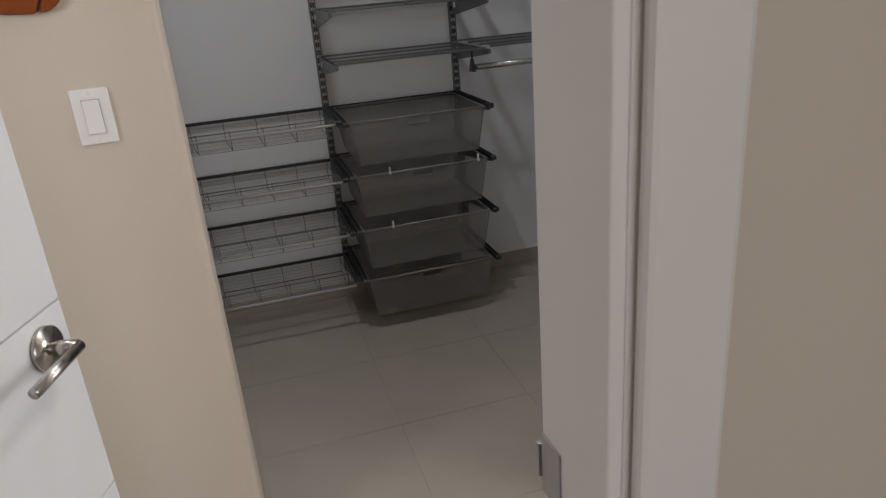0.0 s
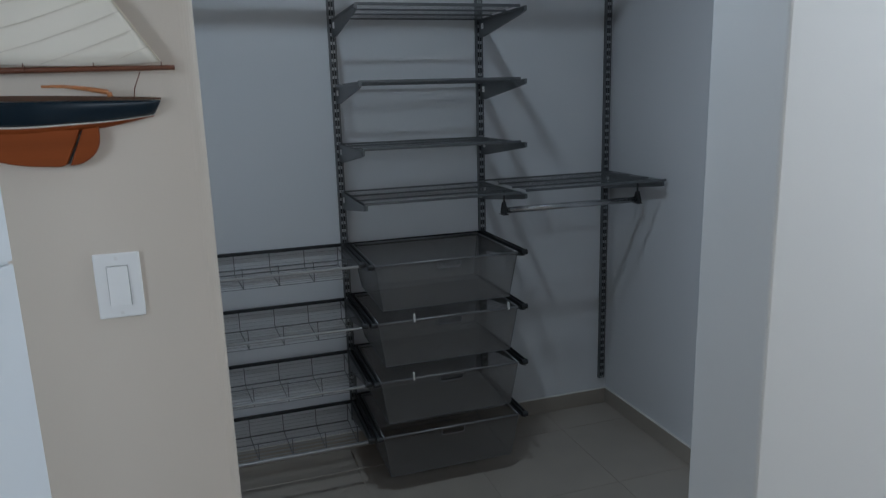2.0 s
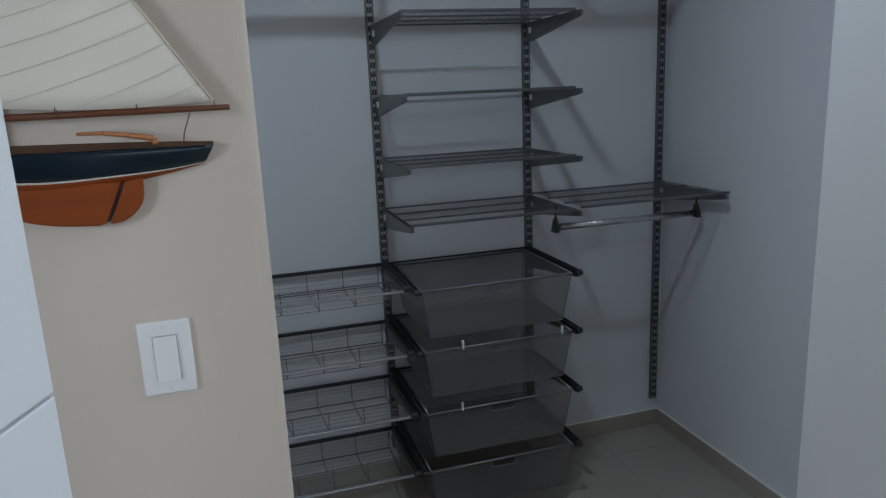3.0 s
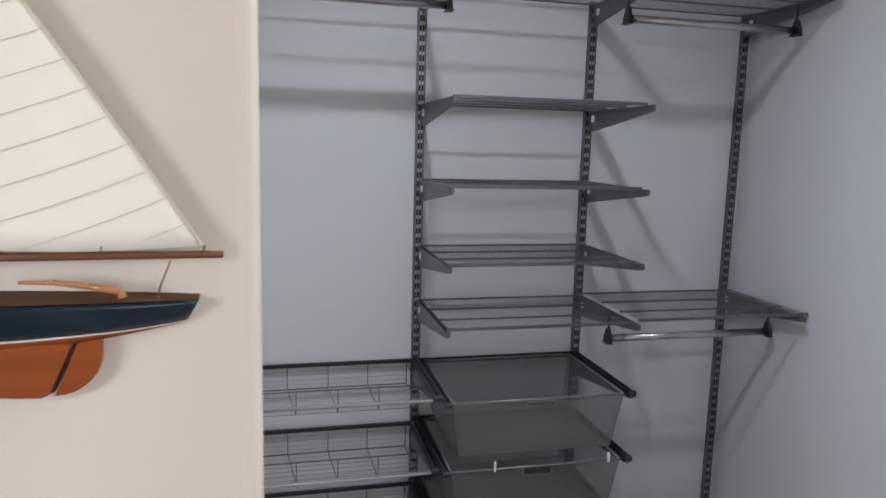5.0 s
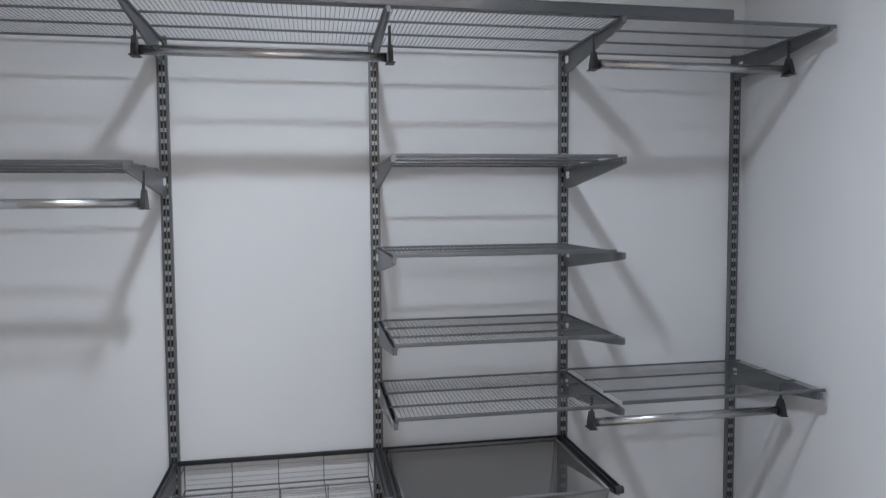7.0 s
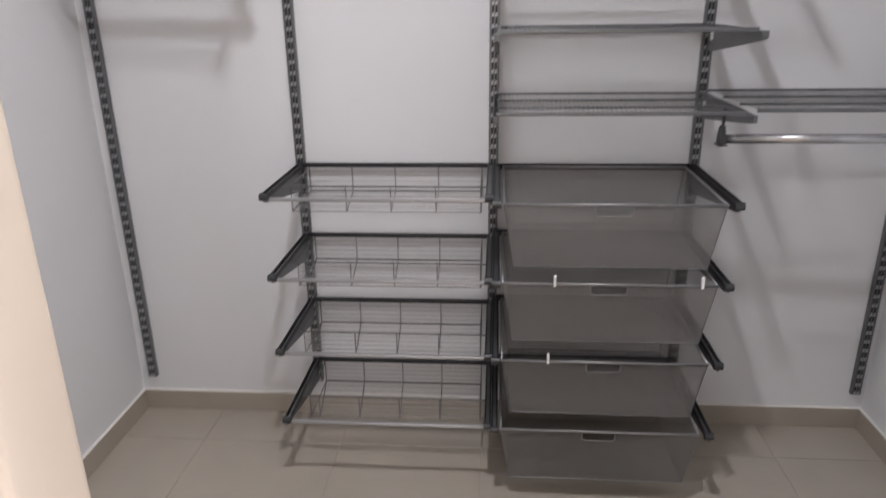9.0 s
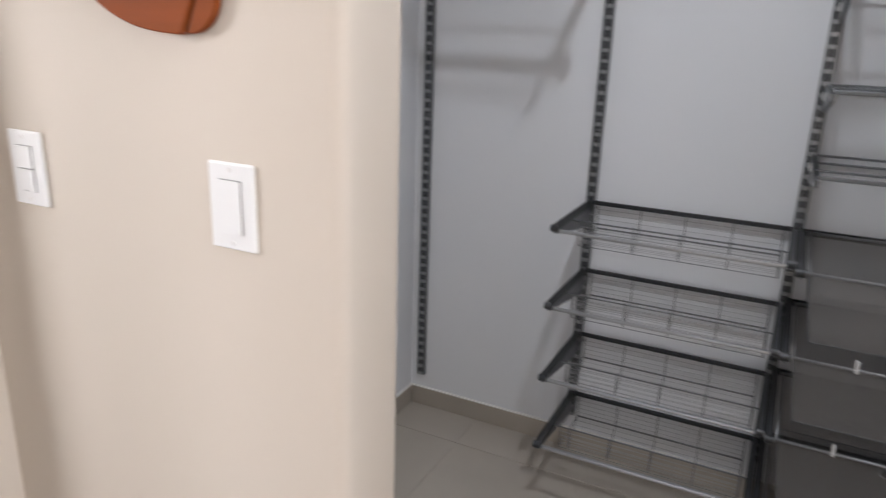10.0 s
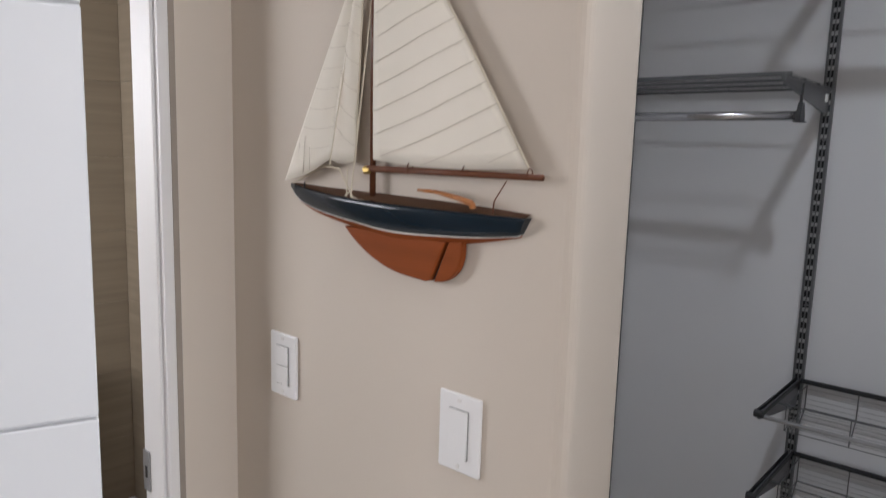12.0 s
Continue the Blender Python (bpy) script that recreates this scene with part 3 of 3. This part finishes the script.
    keel = [(-0.855, 1.457), (-0.835, 1.441), (-0.805, 1.423), (-0.770, 1.409), (-0.735, 1.402), (-0.692, 1.399)]
    keel = flow(keel) + [(-0.684, 1.402), (-0.660, 1.455)]
    prism(bm, [(x - ox, z - oz) for x, z in keel], "y", -0.017, -0.002)
    bmesh.ops.bevel(bm, geom=[e for e in bm.edges if all(v.co.y < -0.016 for v in e.verts)], offset=0.003, segments=3, affect="EDGES", profile=0.6)
    part("keel", bm, KEEL, boat, "red-brown wooden fin keel")
    bm = bmesh.new()
    rud = [(-0.656, 1.455)] + flow([(-0.680, 1.400), (-0.662, 1.403), (-0.645, 1.415), (-0.636, 1.432), (-0.634, 1.458)])
    prism(bm, [(x - ox, z - oz) for x, z in rud], "y", -0.014, -0.004)
    bmesh.ops.bevel(bm, geom=[e for e in bm.edges if all(v.co.y < -0.013 for v in e.verts)], offset=0.0025, segments=3, affect="EDGES", profile=0.6)
    part("rudder", bm, KEEL, boat, "red-brown wooden rudder")
    bm = bmesh.new()
    bar(bm, (-0.658 - ox, -0.009, 1.452 - oz), (-0.682 - ox, -0.009, 1.403 - oz), 0.0014, 6)
    part("rudder_post", bm, BLACK, boat)
    ym = -0.013
    bm = bmesh.new()
    bar(bm, (-0.799 - ox, ym, 1.494 - oz), (-0.804 - ox, ym, 1.99 - oz), 0.0045, 10, 0.003)
    part("mast", bm, MAHOGANY, boat, "dark wooden mast", True)
    bm = bmesh.new()
    bar(bm, (-0.804 - ox, ym - 0.004, 1.5425 - oz), (-0.514 - ox, ym - 0.008, 1.544 - oz), 0.0046, 10, 0.0038)
    boom = part("boom", bm, MAHOGANY, boat, "dark wooden boom", True)
    for x in (-0.722, -0.628, -0.533):
        bm = bmesh.new()
        k = 10
        ring = [(x - ox, ym - 0.006 + 0.0055 * math.cos(2 * math.pi * i / k), 1.547 - oz + 0.0065 * math.sin(2 * math.pi * i / k)) for i in range(k)]
        for i in range(k):
            bar(bm, ring[i], ring[(i + 1) % k], 0.0007, 5)
        part("sail_ring", bm, MAHOGANY, boom)
    bm = bmesh.new()
    bar(bm, (-0.811 - ox, ym - 0.003, 1.540 - oz), (-0.799 - ox, ym - 0.003, 1.541 - oz), 0.0062, 10)
    part("gooseneck", bm, BRASS, boom, "brass fitting")

    def sail(name, tack, clew, head, belly, n, roach, label):
        """A bellied three-cornered sail with sewn seams."""
        def at(u, v):
            lo = Vector(tack).lerp(Vector(clew), u)
            p = lo.lerp(Vector(head), v)
            y = ym - 0.006 - belly * math.sin(math.pi * min(1, u)) * math.sin(math.pi * (0.12 + 0.8 * v)) - 0.0006 * math.sin(9 * u + 6 * v)
            return (p.x + roach * math.sin(math.pi * v) * u - ox, y, p.y - oz - 0.006 * math.sin(math.pi * u) * (1 - v))
        bm = bmesh.new()
        g = [[bm.verts.new(at(i / 14, j / 18 * 0.985)) for i in range(15)] for j in range(19)]
        for a, b in zip(g, g[1:]):
            for i in range(14):
                bm.faces.new((a[i], a[i + 1], b[i + 1], b[i]))
        bmesh.ops.recalc_face_normals(bm, faces=bm.faces[:])
        bmesh.ops.solidify(bm, geom=bm.faces[:], thickness=0.0012)
        s = part(name, bm, SAIL, boat, label, True)
        for k in range(n):
            v1 = 0.06 + 0.88 * k / (n - 1)
            pts = []
            for i in range(13):
                f = i / 12
                a = (1 - v1) * (1 - f)
                v = v1 + f * (1 - v1) * (-0.24 if name == "mainsail" else 0.12)
                u = min(1.0, a / (1 - v))
                if v < 0.004 or v > 0.97:
                    break
                x, y, z = at(u, v)
                pts.append((x, y - 0.0013, z))
            if len(pts) > 1:
                part("seam", wires(list(zip(pts, pts[1:])), 0.00032), SEAM, s)
        edge = [at(1.0, j / 18 * 0.985) for j in range(19)]
        bm = bmesh.new()
        for a, b in zip(edge, edge[1:]):
            bar(bm, a, b, 0.0012, 5)
        part("edge_cord", bm, ROPE, s)
        return s
    sail("mainsail", (-0.793, 1.555), (-0.534, 1.553), (-0.798, 1.935), 0.008, 14, 0.006, "cream cloth mainsail with sewn seams")
    sail("jib", (-0.992, 1.516), (-0.878, 1.556), (-0.817, 1.84), 0.004, 10, -0.003, "cream cloth jib")
    sail("staysail", (-0.890, 1.556), (-0.829, 1.552), (-0.808, 1.89), 0.007, 9, -0.002, "cream cloth staysail")
    for a, b, r, mat in (((-0.905, ym, 1.542), (-0.982, -0.010, 1.513), 0.0013, ROPE), ((-0.862, ym - 0.008, 1.540), (-0.905, ym, 1.543), 0.0013, ROPE),
                         ((-0.862, ym - 0.008, 1.540), (-0.820, -0.030, 1.500), 0.0013, ROPE), ((-0.826, -0.030, 1.502), (-0.804, ym, 1.78), 0.0012, ROPE),
                         ((-0.834, -0.030, 1.502), (-0.846, ym - 0.006, 1.54), 0.0012, ROPE), ((-0.872, -0.030, 1.545), (-0.806, ym, 1.92), 0.0010, ROPE),
                         ((-0.826, -0.030, 1.502), (-0.796, -0.028, 1.497), 0.0014, ROPE), ((-0.838, -0.030, 1.503), (-0.822, -0.030, 1.512), 0.0012, ROPE),
                         ((-0.565, ym - 0.006, 1.538), (-0.574, -0.030, 1.514), 0.0008, MAHOGANY), ((-0.574, -0.030, 1.514), (-0.577, -0.028, 1.498), 0.0009, MAHOGANY),
                         ((-0.950, -0.014, 1.506), (-0.948, -0.016, 1.516), 0.0012, BLACK), ((-0.960, -0.020, 1.525), (-0.952, -0.022, 1.575), 0.0006, SEAM),
                         ((-0.944, -0.022, 1.530), (-0.936, -0.024, 1.585), 0.0006, SEAM), ((-0.926, -0.024, 1.535), (-0.922, -0.026, 1.57), 0.0006, SEAM)):
        bm = bmesh.new()
        bar(bm, (a[0] - ox, a[1], a[2] - oz), (b[0] - ox, b[1], b[2] - oz), r, 6)
        part("rigging_line", bm, mat, boat)
    bm = bmesh.new()
    til = [(-0.610, 1.502, 0.0042), (-0.612, 1.5085, 0.004), (-0.640, 1.514, 0.0034), (-0.672, 1.5185, 0.0026), (-0.702, 1.519, 0.0020)]
    for (xa, za, ra), (xb, zb, rb) in zip(til, til[1:]):
        bar(bm, (xa - ox, -0.024, za - oz), (xb - ox, -0.024, zb - oz), ra, 8, rb)
    part("tiller", bm, TILLER, boat, "curved orange wooden tiller", True)
    return boat


TILLER = wood("orange_tiller_wood", (0.42, 0.16, 0.05), 0.35, (6, 40, 40))
sailboat()

# ---- bathroom beyond the doorway ----
# thin slab added to draw the brightly lit patch of floor
slab("shower_curb", [(-3.0, -1.9, -1.04, -0.96, 0.0025, 0.014)], MARBLE, "low white slab standing in for a lit patch of bathroom floor", "curb", bevel=0.004)


def toilet(x, y):
    """A porcelain toilet whose back stands against the far wall; it looks along +x."""
    wc = thing("toilet", (x, y, 0.002), "white porcelain toilet against the brown tiled bathroom wall", "toilet")

    def ring(bm, z, back, front, half):
        row = []
        for i in range(32):
            a = 2 * math.pi * i / 32
            c, w = math.cos(a), math.sin(a)
            mid = back + half
            row.append(bm.verts.new((mid + c * ((front - mid) if c > 0 else half), w * half, z)))
        return row

    def loft(rows, mat, name, label=""):
        bm = bmesh.new()
        rings = [ring(bm, *r) for r in rows]
        for a, b in zip(rings, rings[1:]):
            for i in range(32):
                bm.faces.new((a[i], a[(i + 1) % 32], b[(i + 1) % 32], b[i]))
        bm.faces.new(rings[0][::-1])
        bm.faces.new(rings[-1])
        bmesh.ops.recalc_face_normals(bm, faces=bm.faces[:])
        return part(name, bm, mat, wc, label, True)
    loft([(0.0, 0.14, 0.48, 0.11), (0.10, 0.15, 0.46, 0.10), (0.20, 0.16, 0.52, 0.12), (0.30, 0.15, 0.60, 0.165), (0.37, 0.14, 0.635, 0.182), (0.385, 0.14, 0.635, 0.180)],
         PORCELAIN, "bowl")
    loft([(0.387, 0.17, 0.645, 0.186), (0.395, 0.165, 0.650, 0.190), (0.408, 0.165, 0.650, 0.190), (0.418, 0.17, 0.643, 0.184)], PLASTIC, "seat_lid", "closed white seat lid")
    bm = bmesh.new()
    box(bm, 0.0, 0.17, -0.19, 0.19, 0.36, 0.74, 0.02)
    box(bm, 0.01, 0.15, -0.10, 0.10, 0.10, 0.37, 0.01)
    part("tank", bm, PORCELAIN, wc)
    bm = bmesh.new()
    box(bm, -0.0, 0.178, -0.197, 0.197, 0.742, 0.772, 0.008)
    part("tank_lid", bm, PORCELAIN, wc)
    return wc


toilet(-2.985, -1.50)

# ---- tiles ----
def tiles(parent, mat, xs, ys, z0, z1, gap):
    shapes = {}
    for xa, xb in zip(xs, xs[1:]):
        for ya, yb in zip(ys, ys[1:]):
            w, d = round(xb - xa, 4), round(yb - ya, 4)
            if (w, d) not in shapes:
                bm = bmesh.new()
                box(bm, gap / 2, w - gap / 2, gap / 2, d - gap / 2, z0, z1, 0.0008)
                me = bpy.data.meshes.new("tile")
                bm.to_mesh(me)
                bm.free()
                me.materials.append(mat)
                shapes[(w, d)] = me
            ob = new("tile", shapes[(w, d)])
            ob.location = (xa, ya, 0)
            ob.parent = parent


def steps(lo, hi, start, size):
    cuts = [start + size * i for i in range(-12, 13) if lo + 0.02 < start + size * i < hi - 0.02]
    return [lo] + cuts + [hi]


tiles(floor, TILE, steps(-1.30, 3.5, -0.97, 0.47), steps(-3.7, 0.0, -0.66, 0.47), -0.006, 0.001, 0.0016)

tiles(bpy.data.objects["floor_bathroom"], MARBLE, steps(-3.0, -1.30, -2.265, 0.6), steps(-2.78, -0.95, -1.55, 0.6), -0.006, 0.002, 0.003)


def wall_tiles(parent, place, turn, width, columns):
    bm = bmesh.new()
    box(bm, 0, 0.008, 0.0004, width - 0.0004, 0.0004, 0.2996, 0.0006)
    me = bpy.data.meshes.new("tile")
    bm.to_mesh(me)
    bm.free()
    me.materials.append(BROWN)
    for i in range(columns):
        for j in range(9):
            ob = new("tile", me)
            ob.matrix_world = pose(*place, 0, 0, turn) @ Matrix.Translation((0, width * i, 0.003 + 0.3 * j))
            ob.parent = bpy.data.objects[parent]


wall_tiles("wall_bathroom_far", (-3.0, -2.7584, 0), 0, 0.6, 3)
wall_tiles("wall_bathroom_side", (-2.9918, -0.95, 0), -90, 0.8, 2)
